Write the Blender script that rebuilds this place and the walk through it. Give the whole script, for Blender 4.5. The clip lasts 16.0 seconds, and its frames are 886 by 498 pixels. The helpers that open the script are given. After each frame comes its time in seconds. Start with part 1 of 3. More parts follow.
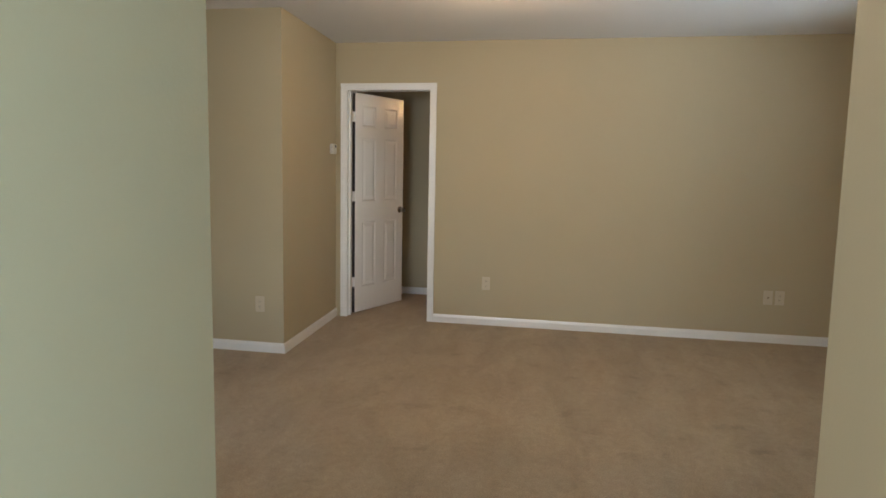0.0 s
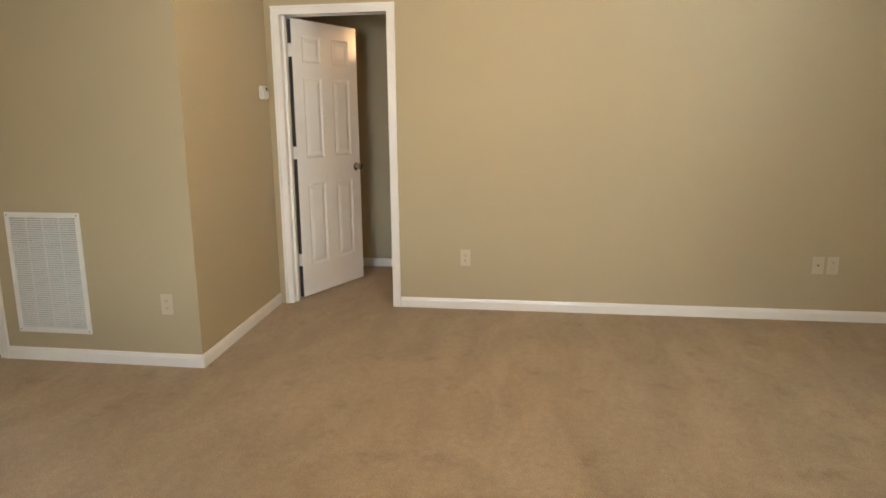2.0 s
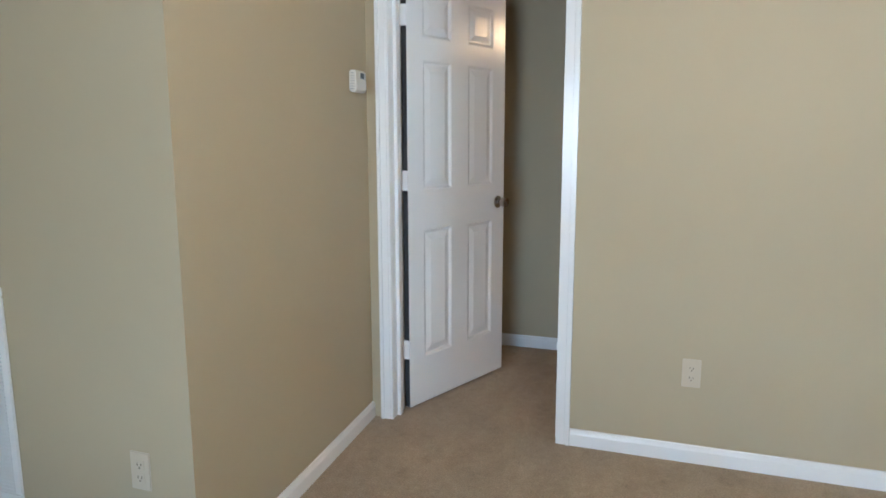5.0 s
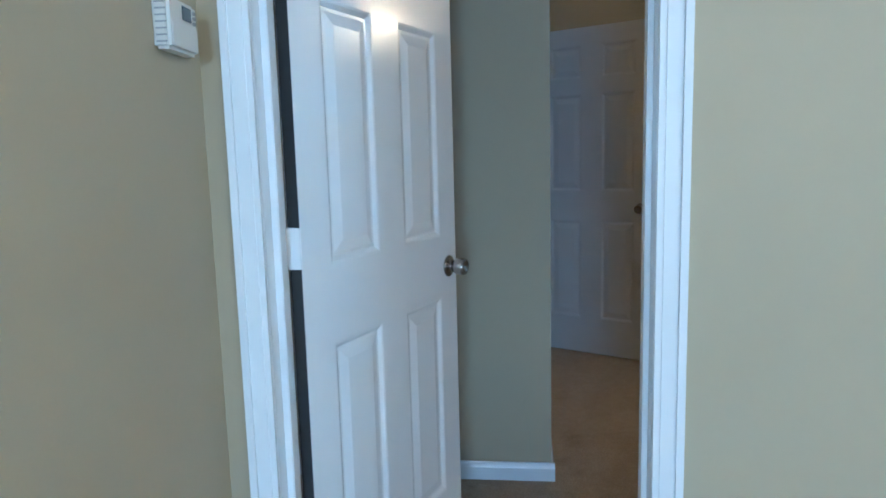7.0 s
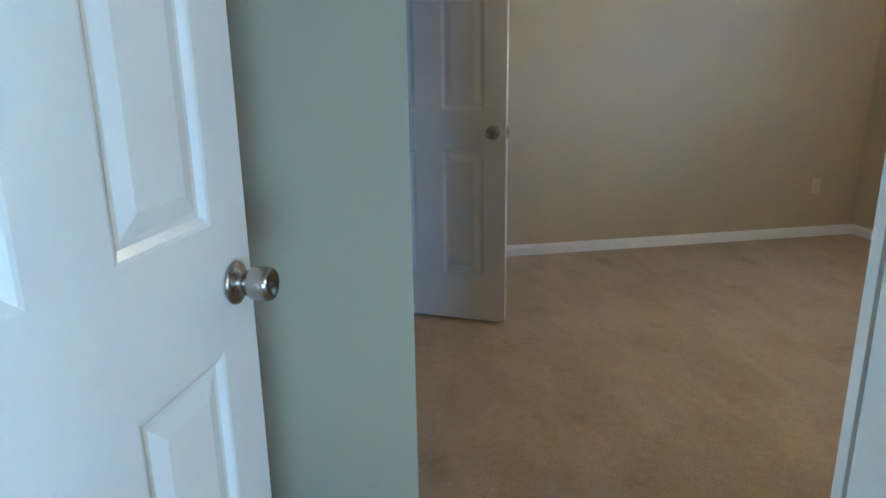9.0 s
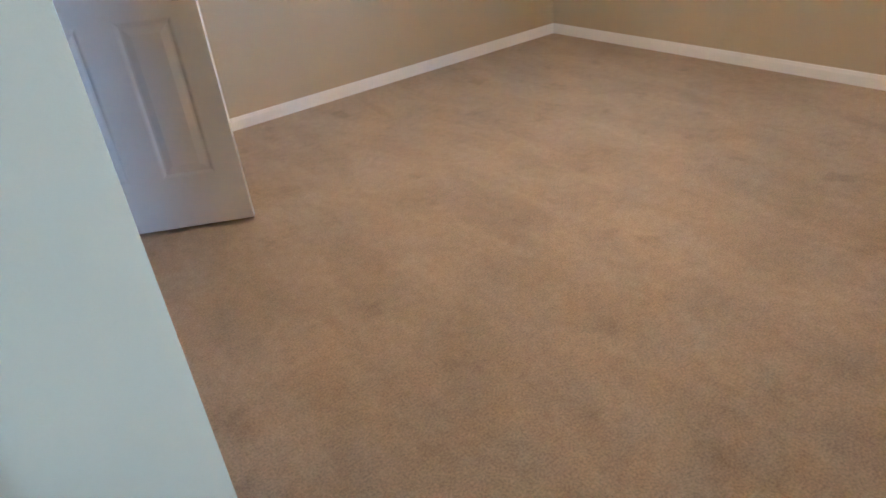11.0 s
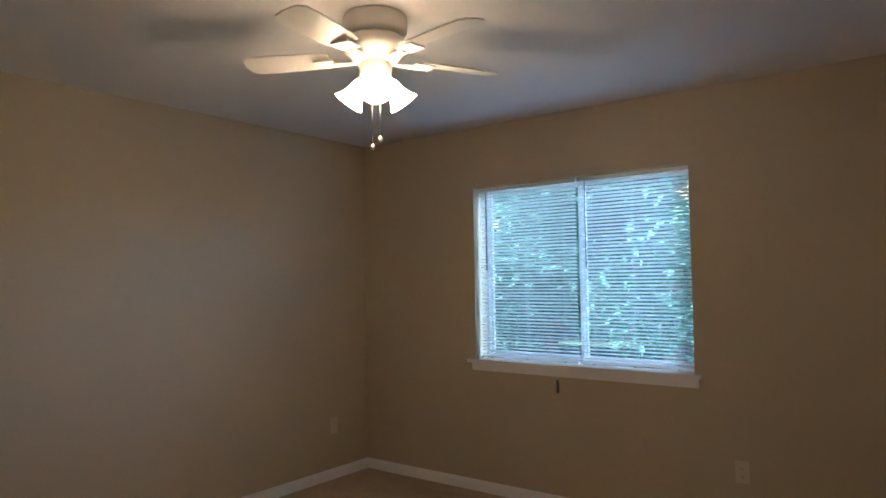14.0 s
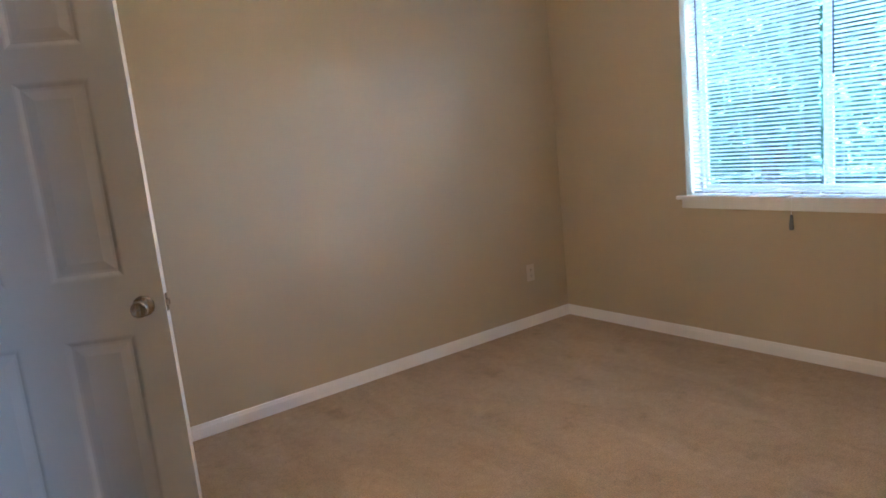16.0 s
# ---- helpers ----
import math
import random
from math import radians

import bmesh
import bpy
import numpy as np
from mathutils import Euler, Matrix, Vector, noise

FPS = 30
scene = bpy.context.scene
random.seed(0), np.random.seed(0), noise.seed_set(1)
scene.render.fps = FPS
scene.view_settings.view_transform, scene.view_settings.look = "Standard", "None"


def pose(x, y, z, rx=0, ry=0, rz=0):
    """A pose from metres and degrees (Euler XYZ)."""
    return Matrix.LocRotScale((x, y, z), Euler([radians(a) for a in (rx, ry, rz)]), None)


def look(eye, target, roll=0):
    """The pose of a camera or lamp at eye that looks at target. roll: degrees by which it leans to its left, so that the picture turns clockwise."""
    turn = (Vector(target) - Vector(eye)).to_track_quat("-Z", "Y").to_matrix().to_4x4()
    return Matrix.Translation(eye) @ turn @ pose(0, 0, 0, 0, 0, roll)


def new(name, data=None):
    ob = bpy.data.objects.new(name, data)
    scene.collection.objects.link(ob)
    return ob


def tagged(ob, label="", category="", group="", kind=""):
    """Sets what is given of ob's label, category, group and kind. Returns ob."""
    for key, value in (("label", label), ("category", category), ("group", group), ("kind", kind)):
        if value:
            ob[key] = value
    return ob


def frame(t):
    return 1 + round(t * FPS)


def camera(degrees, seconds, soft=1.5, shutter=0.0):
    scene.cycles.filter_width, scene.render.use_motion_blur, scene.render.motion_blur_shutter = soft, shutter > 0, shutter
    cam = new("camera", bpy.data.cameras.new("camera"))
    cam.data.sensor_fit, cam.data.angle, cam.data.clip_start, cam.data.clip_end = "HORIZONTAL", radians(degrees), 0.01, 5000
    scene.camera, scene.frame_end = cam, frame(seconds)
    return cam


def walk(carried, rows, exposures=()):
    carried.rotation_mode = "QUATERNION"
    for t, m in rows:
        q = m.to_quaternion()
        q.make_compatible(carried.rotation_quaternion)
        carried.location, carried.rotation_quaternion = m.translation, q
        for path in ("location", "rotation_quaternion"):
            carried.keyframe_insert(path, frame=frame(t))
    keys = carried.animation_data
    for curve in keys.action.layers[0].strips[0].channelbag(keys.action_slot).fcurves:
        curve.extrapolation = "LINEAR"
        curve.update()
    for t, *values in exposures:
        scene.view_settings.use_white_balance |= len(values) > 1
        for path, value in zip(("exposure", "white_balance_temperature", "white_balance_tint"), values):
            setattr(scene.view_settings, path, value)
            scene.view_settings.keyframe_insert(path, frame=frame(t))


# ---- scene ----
cam = camera(66.5, 16.0, 1.7)
PATH = [
    (0, (1.666, -5.805, 1.348), (1.281, -3.856, 1.116), 1.1),
    (0.5, (1.55, -5.494, 1.341), (1.344, -3.521, 1.089), 0.0),
    (1, (1.6, -5.181, 1.318), (1.55, -3.205, 1.016), -0.9),
    (1.5, (1.557, -4.913, 1.324), (1.341, -2.955, 0.98), -1.5),
    (2, (1.48, -4.598, 1.359), (1.172, -2.661, 0.967), -0.6),
    (2.5, (1.41, -4.278, 1.325), (0.854, -2.399, 0.923), -0.6),
    (3, (1.316, -4.013, 1.31), (0.454, -2.242, 0.964), -0.3),
    (3.5, (1.212, -3.743, 1.308), (0.276, -2.008, 0.95), -0.0),
    (4, (1.151, -3.448, 1.335), (0.423, -1.621, 0.95), 1.1),
    (4.2, (1.116, -3.3, 1.326), (0.404, -1.466, 0.946), 0.9),
    (6.3, (0.262, -1.761, 1.258), (-0.142, 0.183, 1.013), -0.4),
    (6.5, (0.208, -1.604, 1.294), (-0.101, 0.352, 1.019), 0.9),
    (7, (0.132, -1.278, 1.283), (-0.092, 0.69, 1.01), -1.5),
    (7.5, (0.07, -0.938, 1.275), (-0.133, 1.03, 0.981), -1.9),
    (8, (0.064, -0.662, 1.27), (0.17, 1.295, 0.874), -0.7),
    (8.5, (0.072, -0.402, 1.264), (0.14, 1.56, 0.831), -2.0),
    (9, (0.043, -0.225, 1.254), (0.396, 1.671, 0.724), -0.8),
    (9.5, (0.046, -0.106, 1.219), (0.723, 1.654, 0.542), -0.2),
    (9.7, (0.059, -0.032, 1.205), (0.742, 1.693, 0.461), -1.0),
    (11.8, (0.106, 0.244, 1.312), (1.244, 1.519, 0.274), -5.4),
    (12, (0.102, 0.265, 1.308), (1.313, 1.582, 0.413), -5.8),
    (12.5, (0.136, 0.287, 1.342), (1.511, 1.632, 0.792), -4.4),
    (13, (0.12, 0.372, 1.376), (1.664, 1.624, 1.156), -2.8),
    (13.5, (0.141, 0.385, 1.404), (1.753, 1.57, 1.415), -2.2),
    (14, (0.131, 0.376, 1.412), (1.722, 1.585, 1.501), -0.9),
    (14.5, (0.105, 0.376, 1.392), (1.633, 1.667, 1.378), -0.4),
    (15, (0.146, 0.449, 1.386), (1.626, 1.777, 1.174), -1.8),
    (15.5, (0.281, 0.528, 1.357), (1.625, 1.965, 0.998), -3.3),
    (16, (0.421, 0.628, 1.365), (1.573, 2.23, 1.034), -5.9),
]
# seconds, stops, kelvin, tint
EXPOSURES = [(0.0, 2.4, 6300, 13), (0.5, 2.75, 6900, 14), (1.0, 2.8, 7000, 14), (1.5, 2.95, 7000, 14), (2.5, 3.0, 6500, 12), (3.5, 3.15, 5800, 10), (4.2, 3.08, 5400, 9), (6.3, 3.1, 4500, 6), (6.6, 3.1, 4350, 4), (7.0, 3.1, 4050, 0), (8.0, 3.25, 3850, -6), (9.0, 3.7, 3950, -5), (9.5, 4.1, 4000, 1), (12.2, 4.6, 4450, 8), (12.6, 4.5, 4450, 8), (13.0, 4.0, 4550, 9), (13.6, 3.0, 4600, 9), (14.5, 2.8, 4550, 9), (15.0, 3.1, 4500, 9), (15.5, 3.5, 4450, 9), (16.0, 3.85, 4400, 9)]
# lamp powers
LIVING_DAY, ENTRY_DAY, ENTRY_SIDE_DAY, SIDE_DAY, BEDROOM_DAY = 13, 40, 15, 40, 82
LIVING_BULB, FAN_BULB = 4.8, 0.6
SHADE_GLOW, DOME_GLOW = 5.0, 1.2
WALL_COLOR = (0.465, 0.39, 0.255)
walk(cam, [(t, look(e, g, r)) for t, e, g, r in PATH], EXPOSURES)

# ---- light ----
SUN_ELEV, SUN_AZ = radians(48), radians(320)
world = bpy.data.worlds.new("sky")
scene.world = world
world.use_nodes = True
_sky = world.node_tree.nodes.new("ShaderNodeTexSky")
_sky.sky_type, _sky.sun_disc = "NISHITA", False
_sky.sun_elevation, _sky.sun_rotation = SUN_ELEV, SUN_AZ
world.node_tree.links.new(_sky.outputs[0], world.node_tree.nodes["Background"].inputs[0])
world.node_tree.nodes["Background"].inputs[1].default_value = 0.15
sun = new("sun", bpy.data.lights.new("sun", "SUN"))
sun.data.energy, sun.data.angle, sun.data.color = 5.0, radians(0.5), (1.0, 0.95, 0.88)
_to_sun = Vector((math.sin(SUN_AZ) * math.cos(SUN_ELEV), math.cos(SUN_AZ) * math.cos(SUN_ELEV), math.sin(SUN_ELEV)))
sun.matrix_world = look(_to_sun * 30, (0, 0, 0))


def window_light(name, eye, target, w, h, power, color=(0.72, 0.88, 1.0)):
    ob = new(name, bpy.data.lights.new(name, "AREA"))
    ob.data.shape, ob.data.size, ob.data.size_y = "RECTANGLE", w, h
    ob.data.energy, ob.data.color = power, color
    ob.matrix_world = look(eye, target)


def bulb(name, place, power, radius=0.03, color=(1.0, 0.60, 0.28)):
    ob = new(name, bpy.data.lights.new(name, "POINT"))
    ob.data.energy, ob.data.color, ob.data.shadow_soft_size = power, color, radius
    ob.location = place


window_light("living_window_daylight", (3.99, -2.2, 1.32), (0, -2.2, 1.22), 1.5, 1.35, LIVING_DAY, (0.80, 0.93, 1.0))
window_light("entry_window_daylight", (0.45, -9.62, 1.3), (0.6, -5, 1.3), 2.9, 1.6, ENTRY_DAY, (0.88, 0.96, 1.0))
# added lamp at an unseen side opening, brightens the passage's left wall
window_light("entry_side_added_daylight", (3.80, -7.4, 1.35), (1.0, -6.2, 1.3), 2.0, 1.5, ENTRY_SIDE_DAY, (0.44, 0.78, 1.0))
window_light("side_window_daylight", (-6.56, 0.35, 1.2), (-3, 0.0, 1.0), 1.2, 1.3, SIDE_DAY, (0.95, 0.97, 1.0))
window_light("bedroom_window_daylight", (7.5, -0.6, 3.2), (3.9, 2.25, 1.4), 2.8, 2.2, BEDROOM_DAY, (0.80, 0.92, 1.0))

# ---- materials ----


def material(name, color, rough=0.5, metal=0.0, bump=0.0, bump_scale=60.0, vary=0.06, vary_scale=1.2, spec=0.5, fine=0.0, fine_scale=400.0, coat=0.0):
    m = bpy.data.materials.new(name)
    m.use_nodes = True
    n, l = m.node_tree.nodes, m.node_tree.links
    b = n["Principled BSDF"]
    b.inputs["Roughness"].default_value, b.inputs["Metallic"].default_value = rough, metal
    b.inputs["Specular IOR Level"].default_value = spec
    b.inputs["Coat Weight"].default_value = coat
    tc = n.new("ShaderNodeTexCoord")
    big = n.new("ShaderNodeTexNoise")
    big.inputs["Scale"].default_value, big.inputs["Detail"].default_value = vary_scale, 5
    l.new(tc.outputs["Object"], big.inputs["Vector"])
    ramp = n.new("ShaderNodeValToRGB")
    ramp.color_ramp.elements[0].position, ramp.color_ramp.elements[1].position = 0.3, 0.7
    ramp.color_ramp.elements[0].color = (*[c * (1 - vary) for c in color], 1)
    ramp.color_ramp.elements[1].color = (*[min(1, c * (1 + vary)) for c in color], 1)
    l.new(big.outputs[0], ramp.inputs[0])
    out = ramp.outputs[0]
    small = n.new("ShaderNodeTexNoise")
    small.inputs["Scale"].default_value, small.inputs["Detail"].default_value = bump_scale, 4
    l.new(tc.outputs["Object"], small.inputs["Vector"])
    if fine:
        grain = n.new("ShaderNodeTexNoise")
        grain.inputs["Scale"].default_value, grain.inputs["Detail"].default_value = fine_scale, 3
        l.new(tc.outputs["Object"], grain.inputs["Vector"])
        mix = n.new("ShaderNodeMix")
        mix.data_type, mix.blend_type = "RGBA", "MULTIPLY"
        mix.inputs[0].default_value = 1.0
        gr = n.new("ShaderNodeValToRGB")
        gr.color_ramp.elements[0].position, gr.color_ramp.elements[1].position = 0.32, 0.68
        gr.color_ramp.elements[0].color, gr.color_ramp.elements[1].color = (1 - fine, 1 - fine, 1 - fine, 1), (1, 1, 1, 1)
        l.new(grain.outputs[0], gr.inputs[0])
        l.new(out, mix.inputs[6]), l.new(gr.outputs[0], mix.inputs[7])
        out = mix.outputs[2]
    l.new(out, b.inputs["Base Color"])
    if bump:
        bp = n.new("ShaderNodeBump")
        bp.inputs["Strength"].default_value, bp.inputs["Distance"].default_value = bump, 0.004
        l.new(small.outputs[0], bp.inputs["Height"])
        l.new(bp.outputs[0], b.inputs["Normal"])
    rr = n.new("ShaderNodeMapRange")
    rr.inputs["To Min"].default_value, rr.inputs["To Max"].default_value = max(0.02, rough - 0.06), min(1, rough + 0.06)
    l.new(small.outputs[0], rr.inputs["Value"])
    l.new(rr.outputs[0], b.inputs["Roughness"])
    return m


def carpet_material():
    m = material("beige_carpet", (0.485, 0.37, 0.234), 0.95, 0, 0.4, 190, 0.06, 1.1, 0.1, 0.34, 150)
    n, l = m.node_tree.nodes, m.node_tree.links
    b = n["Principled BSDF"]
    b.inputs["Sheen Weight"].default_value = 0.2
    b.inputs["Sheen Roughness"].default_value = 0.6
    tc = n.new("ShaderNodeTexCoord")

    def layer(src, scale, rough, lo, hi, dark, amount, turn=0.0, stretch=1.0, distort=0.0, detail=8):
        """Multiply one noise layer onto a colour."""
        mp = n.new("ShaderNodeMapping")
        mp.inputs["Rotation"].default_value = (0, 0, turn)
        mp.inputs["Scale"].default_value = (1.0, stretch, 1.0)
        l.new(tc.outputs["Object"], mp.inputs[0])
        t = n.new("ShaderNodeTexNoise")
        t.inputs["Scale"].default_value, t.inputs["Detail"].default_value = scale, detail
        t.inputs["Roughness"].default_value, t.inputs["Distortion"].default_value = rough, distort
        l.new(mp.outputs[0], t.inputs["Vector"])
        r = n.new("ShaderNodeValToRGB")
        r.color_ramp.elements[0].position, r.color_ramp.elements[1].position = lo, hi
        r.color_ramp.elements[0].color, r.color_ramp.elements[1].color = (*dark, 1), (1, 1, 1, 1)
        l.new(t.outputs[0], r.inputs[0])
        mix = n.new("ShaderNodeMix")
        mix.data_type, mix.blend_type = "RGBA", "MULTIPLY"
        mix.inputs[0].default_value = amount
        l.new(src, mix.inputs[6]), l.new(r.outputs[0], mix.inputs[7])
        return mix.outputs[2]

    out = b.inputs["Base Color"].links[0].from_socket
    # tufts lying different ways, brushed strokes, trodden stains
    out = layer(out, 26.0, 0.72, 0.36, 0.64, (0.80, 0.78, 0.76), 0.8)
    out = layer(out, 4.2, 0.66, 0.38, 0.60, (0.80, 0.78, 0.76), 0.75, 0.9, 0.4, 0.8)
    out = layer(out, 4.5, 0.62, 0.30, 0.42, (0.66, 0.65, 0.63), 0.65)
    l.new(out, b.inputs["Base Color"])
    return m


def glow(name, color, strength):
    m = bpy.data.materials.new(name)
    m.use_nodes = True
    b = m.node_tree.nodes["Principled BSDF"]
    b.inputs["Base Color"].default_value = (0.9, 0.88, 0.82, 1)
    b.inputs["Roughness"].default_value = 0.35
    b.inputs["Emission Color"].default_value = (*color, 1)
    b.inputs["Emission Strength"].default_value = strength
    return m


def glass_material():
    m = bpy.data.materials.new("window_glass")
    m.use_nodes = True
    n, l = m.node_tree.nodes, m.node_tree.links
    n.remove(n["Principled BSDF"])
    clear, gloss, mix, fres = (n.new("ShaderNodeBsdfTransparent"), n.new("ShaderNodeBsdfGlossy"), n.new("ShaderNodeMixShader"), n.new("ShaderNodeFresnel"))
    clear.inputs[0].default_value = (0.93, 0.97, 0.96, 1)
    gloss.inputs["Roughness"].default_value = 0.01
    fres.inputs[0].default_value = 1.5
    l.new(fres.outputs[0], mix.inputs[0]), l.new(clear.outputs[0], mix.inputs[1]), l.new(gloss.outputs[0], mix.inputs[2])
    l.new(mix.outputs[0], n["Material Output"].inputs[0])
    return m


WALL = material("tan_wall_paint", WALL_COLOR, 0.62, 0, 0.06, 170, 0.025, 0.9, 0.35)
GOLD = material("golden_wall_paint", (0.52, 0.36, 0.13), 0.62, 0, 0.06, 170, 0.03, 0.9, 0.35)
CEIL = material("white_ceiling_texture", (0.74, 0.73, 0.72), 0.9, 0, 0.5, 90, 0.03, 0.8, 0.2)
TRIM = material("white_gloss_trim", (0.83, 0.82, 0.80), 0.18, 0, 0.0, 40, 0.02, 3.0, 0.5)
DOORP = material("white_gloss_door_paint", (0.82, 0.81, 0.79), 0.2, 0, 0.0, 25, 0.02, 2.0, 0.5)
CARPET = carpet_material()
NICKEL = material("satin_nickel", (0.40, 0.36, 0.32), 0.25, 1.0, 0.03, 300, 0.05, 30)
IVORY = material("ivory_plastic", (0.58, 0.51, 0.39), 0.4, 0, 0.02, 50, 0.02, 10)
PLASTIC = material("white_plastic", (0.70, 0.67, 0.60), 0.4, 0, 0.02, 50, 0.02, 10)
BEIGE = material("beige_plastic", (0.56, 0.46, 0.33), 0.45, 0, 0.02, 50, 0.02, 10)
DARK = material("dark_slot", (0.03, 0.03, 0.03), 0.7)
LCD = material("dark_display", (0.05, 0.06, 0.05), 0.15)
WAND = material("smoky_plastic", (0.12, 0.13, 0.14), 0.3)
GREY = material("grey_parts_and_shade", (0.35, 0.35, 0.34), 0.6)
VENTW = material("white_enamel_grille", (0.78, 0.77, 0.74), 0.42, 0, 0.03, 60, 0.03, 6)
ALU = material("white_vinyl_frame", (0.72, 0.73, 0.72), 0.4, 0, 0.03, 60, 0.03, 6)
BRONZE = material("worn_metal_strike", (0.22, 0.20, 0.18), 0.4, 1.0, 0.05, 100, 0.1, 30)
SLAT = material("white_blind_slat", (0.80, 0.81, 0.80), 0.45, 0, 0.02, 60, 0.03, 12)
FANW = material("white_fan_enamel", (0.80, 0.77, 0.70), 0.35, 0, 0.02, 40, 0.02, 8)
GLASS = glass_material()
SHADE = glow("lit_frosted_shade", (1.0, 0.58, 0.25), SHADE_GLOW)
DOME = glow("lit_dome_glass", (1.0, 0.78, 0.50), DOME_GLOW)
LEAF = material("tree_leaves", (0.115, 0.19, 0.125), 0.85, 0, 0, 60, 0.3, 0.6, 0.03)
BARK = material("tree_bark", (0.13, 0.10, 0.075), 0.9, 0, 0.8, 12, 0.3, 5)
GRASS = material("lawn_grass", (0.11, 0.14, 0.085), 0.95, 0, 0.8, 30, 0.3, 0.8, 0.1, 0.4, 20)

# ---- mesh helpers ----


def box(bm, x0, y0, z0, x1, y1, z1):
    v = [bm.verts.new(p) for p in ((x0, y0, z0), (x1, y0, z0), (x1, y1, z0), (x0, y1, z0), (x0, y0, z1), (x1, y0, z1), (x1, y1, z1), (x0, y1, z1))]
    for f in ((3, 2, 1, 0), (4, 5, 6, 7), (0, 1, 5, 4), (1, 2, 6, 5), (2, 3, 7, 6), (3, 0, 4, 7)):
        bm.faces.new([v[i] for i in f])
    return v


def boxes(*rows, bevel=0.0):
    bm = bmesh.new()
    for r in rows:
        box(bm, *r)
    if bevel:
        bmesh.ops.bevel(bm, geom=bm.edges[:], offset=bevel, segments=2, affect="EDGES", clamp_overlap=True)
    return bm


def lathe(profile, n=28, axis="z", bm=None, m=None):
    """Revolve (radius, height) pairs."""
    bm = bm or bmesh.new()
    rings = []
    for r, h in profile:
        ring = []
        for i in range(n):
            a = 2 * math.pi * i / n
            c, s = r * math.cos(a), r * math.sin(a)
            p = Vector({"z": (c, s, h), "y": (c, h, s), "x": (h, c, s)}[axis])
            ring.append(bm.verts.new(m @ p if m else p))
        rings.append(ring)
    for a, b in zip(rings, rings[1:]):
        for i in range(n):
            bm.faces.new((a[i], a[(i + 1) % n], b[(i + 1) % n], b[i]))
    for ring in (rings[0], rings[-1]):
        bm.faces.new(ring)
    bmesh.ops.recalc_face_normals(bm, faces=bm.faces)
    return bm


def prism(plan, h):
    """An upright block over a plan."""
    bm = bmesh.new()
    lo = [bm.verts.new((x, y, 0)) for x, y in plan]
    hi = [bm.verts.new((x, y, h)) for x, y in plan]
    bm.faces.new(lo[::-1]), bm.faces.new(hi)
    for i in range(len(plan)):
        j = (i + 1) % len(plan)
        bm.faces.new((lo[i], lo[j], hi[j], hi[i]))
    return bm


def link(name, bm, mat, smooth=False):
    me = bpy.data.meshes.new(name)
    bmesh.ops.recalc_face_normals(bm, faces=bm.faces)
    bm.to_mesh(me)
    bm.free()
    me.materials.append(mat)
    if smooth:
        for p in me.polygons:
            p.use_smooth = True
    return new(name, me)


def part(name, bm, mat, parent, label="", smooth=False):
    ob = link(name, bm, mat, smooth)
    ob.parent = parent
    if label:
        tagged(ob, label)
    return ob


def thing(name, label, category, m=None, group=""):
    ob = new(name)
    ob.empty_display_size = 0.1
    ob.matrix_world = m or Matrix.Identity(4)
    return tagged(ob, label, category, group)


def structure(name, bm, mat, label, category, smooth=False):
    return tagged(link(name, bm, mat, smooth), label, category, "", "structure")


H = 2.44          # ceiling height
LX = 3.815        # living room window wall
BX, BY = 3.90, 3.985  # bedroom window wall and end wall
JX, JY = -0.388, -1.315  # corner of the closet block in the living room
JX0 = -0.474     # where its side meets the door wall
SX, SY = 0.25, 1.278    # corner of the bedroom closet block
DL, DR = -0.368, 0.383   # edges of the bedroom door's opening

# ---- setting ----
structure("floor", boxes((-6.6, -9.6, -0.10, 4.12, 4.16, 0.0)), CARPET, "beige cut-pile carpet with faint worn patches", "carpet")
structure("ceiling", boxes((-6.6, -9.6, H, 4.12, 4.16, H + 0.2)), CEIL, "white lightly textured plaster ceiling", "ceiling")
W = "tan painted plaster wall"
structure("wall_bedroom_door", boxes((JX0, 0, 0, DL - 0.018, 0.12, H), (DR + 0.018, 0, 0, LX, 0.12, H), (DL - 0.018, 0, 2.05, DR + 0.018, 0.12, H)), WALL, W + " with a doorway", "wall")
structure("wall_closet_side", prism(((JX - 0.11, JY), (JX, JY), (JX0, 0.0), (JX0, 0.12), (JX0 - 0.11, 0.12)), H), WALL, W + " beside the bedroom doorway", "wall")
CX0, CX1 = -2.145, -1.64   # closet doorway
structure("wall_closet_front", boxes((CX1 + 0.015, JY, 0, JX - 0.11, JY + 0.11, H), (-2.48, JY, 0, CX0 - 0.015, JY + 0.11, H), (CX0 - 0.015, JY, 2.05, CX1 + 0.015, JY + 0.11, H)), WALL, W + " with a narrow closet doorway", "wall")
structure("wall_living_window", boxes((LX, -4.84, 0, 4.12, -3.0, H), (LX, -1.385, 0, 4.12, 0.12, H), (LX, -3.0, 0, 4.12, -1.385, 0.60), (LX, -3.0, 2.03, 4.12, -1.385, H)), WALL, W + " with a window opening", "wall")
HALF = 0.955      # height of the half wall at the hall
structure("wall_living_left", boxes((-1.77, -5.16, 0, -1.66, -3.1, H), (-1.77, -3.1, 0, -1.66, -2.22, HALF)), WALL, W + " stepping down to a half wall at the hall", "wall")
structure("trim_half_wall_cap", boxes((-1.795, -3.098, HALF, -1.635, -2.195, HALF + 0.024), (-1.783, -3.098, HALF - 0.030, -1.6475, -2.2075, HALF - 0.0005), bevel=0.004), TRIM, "white painted wooden cap on the half wall", "trim")
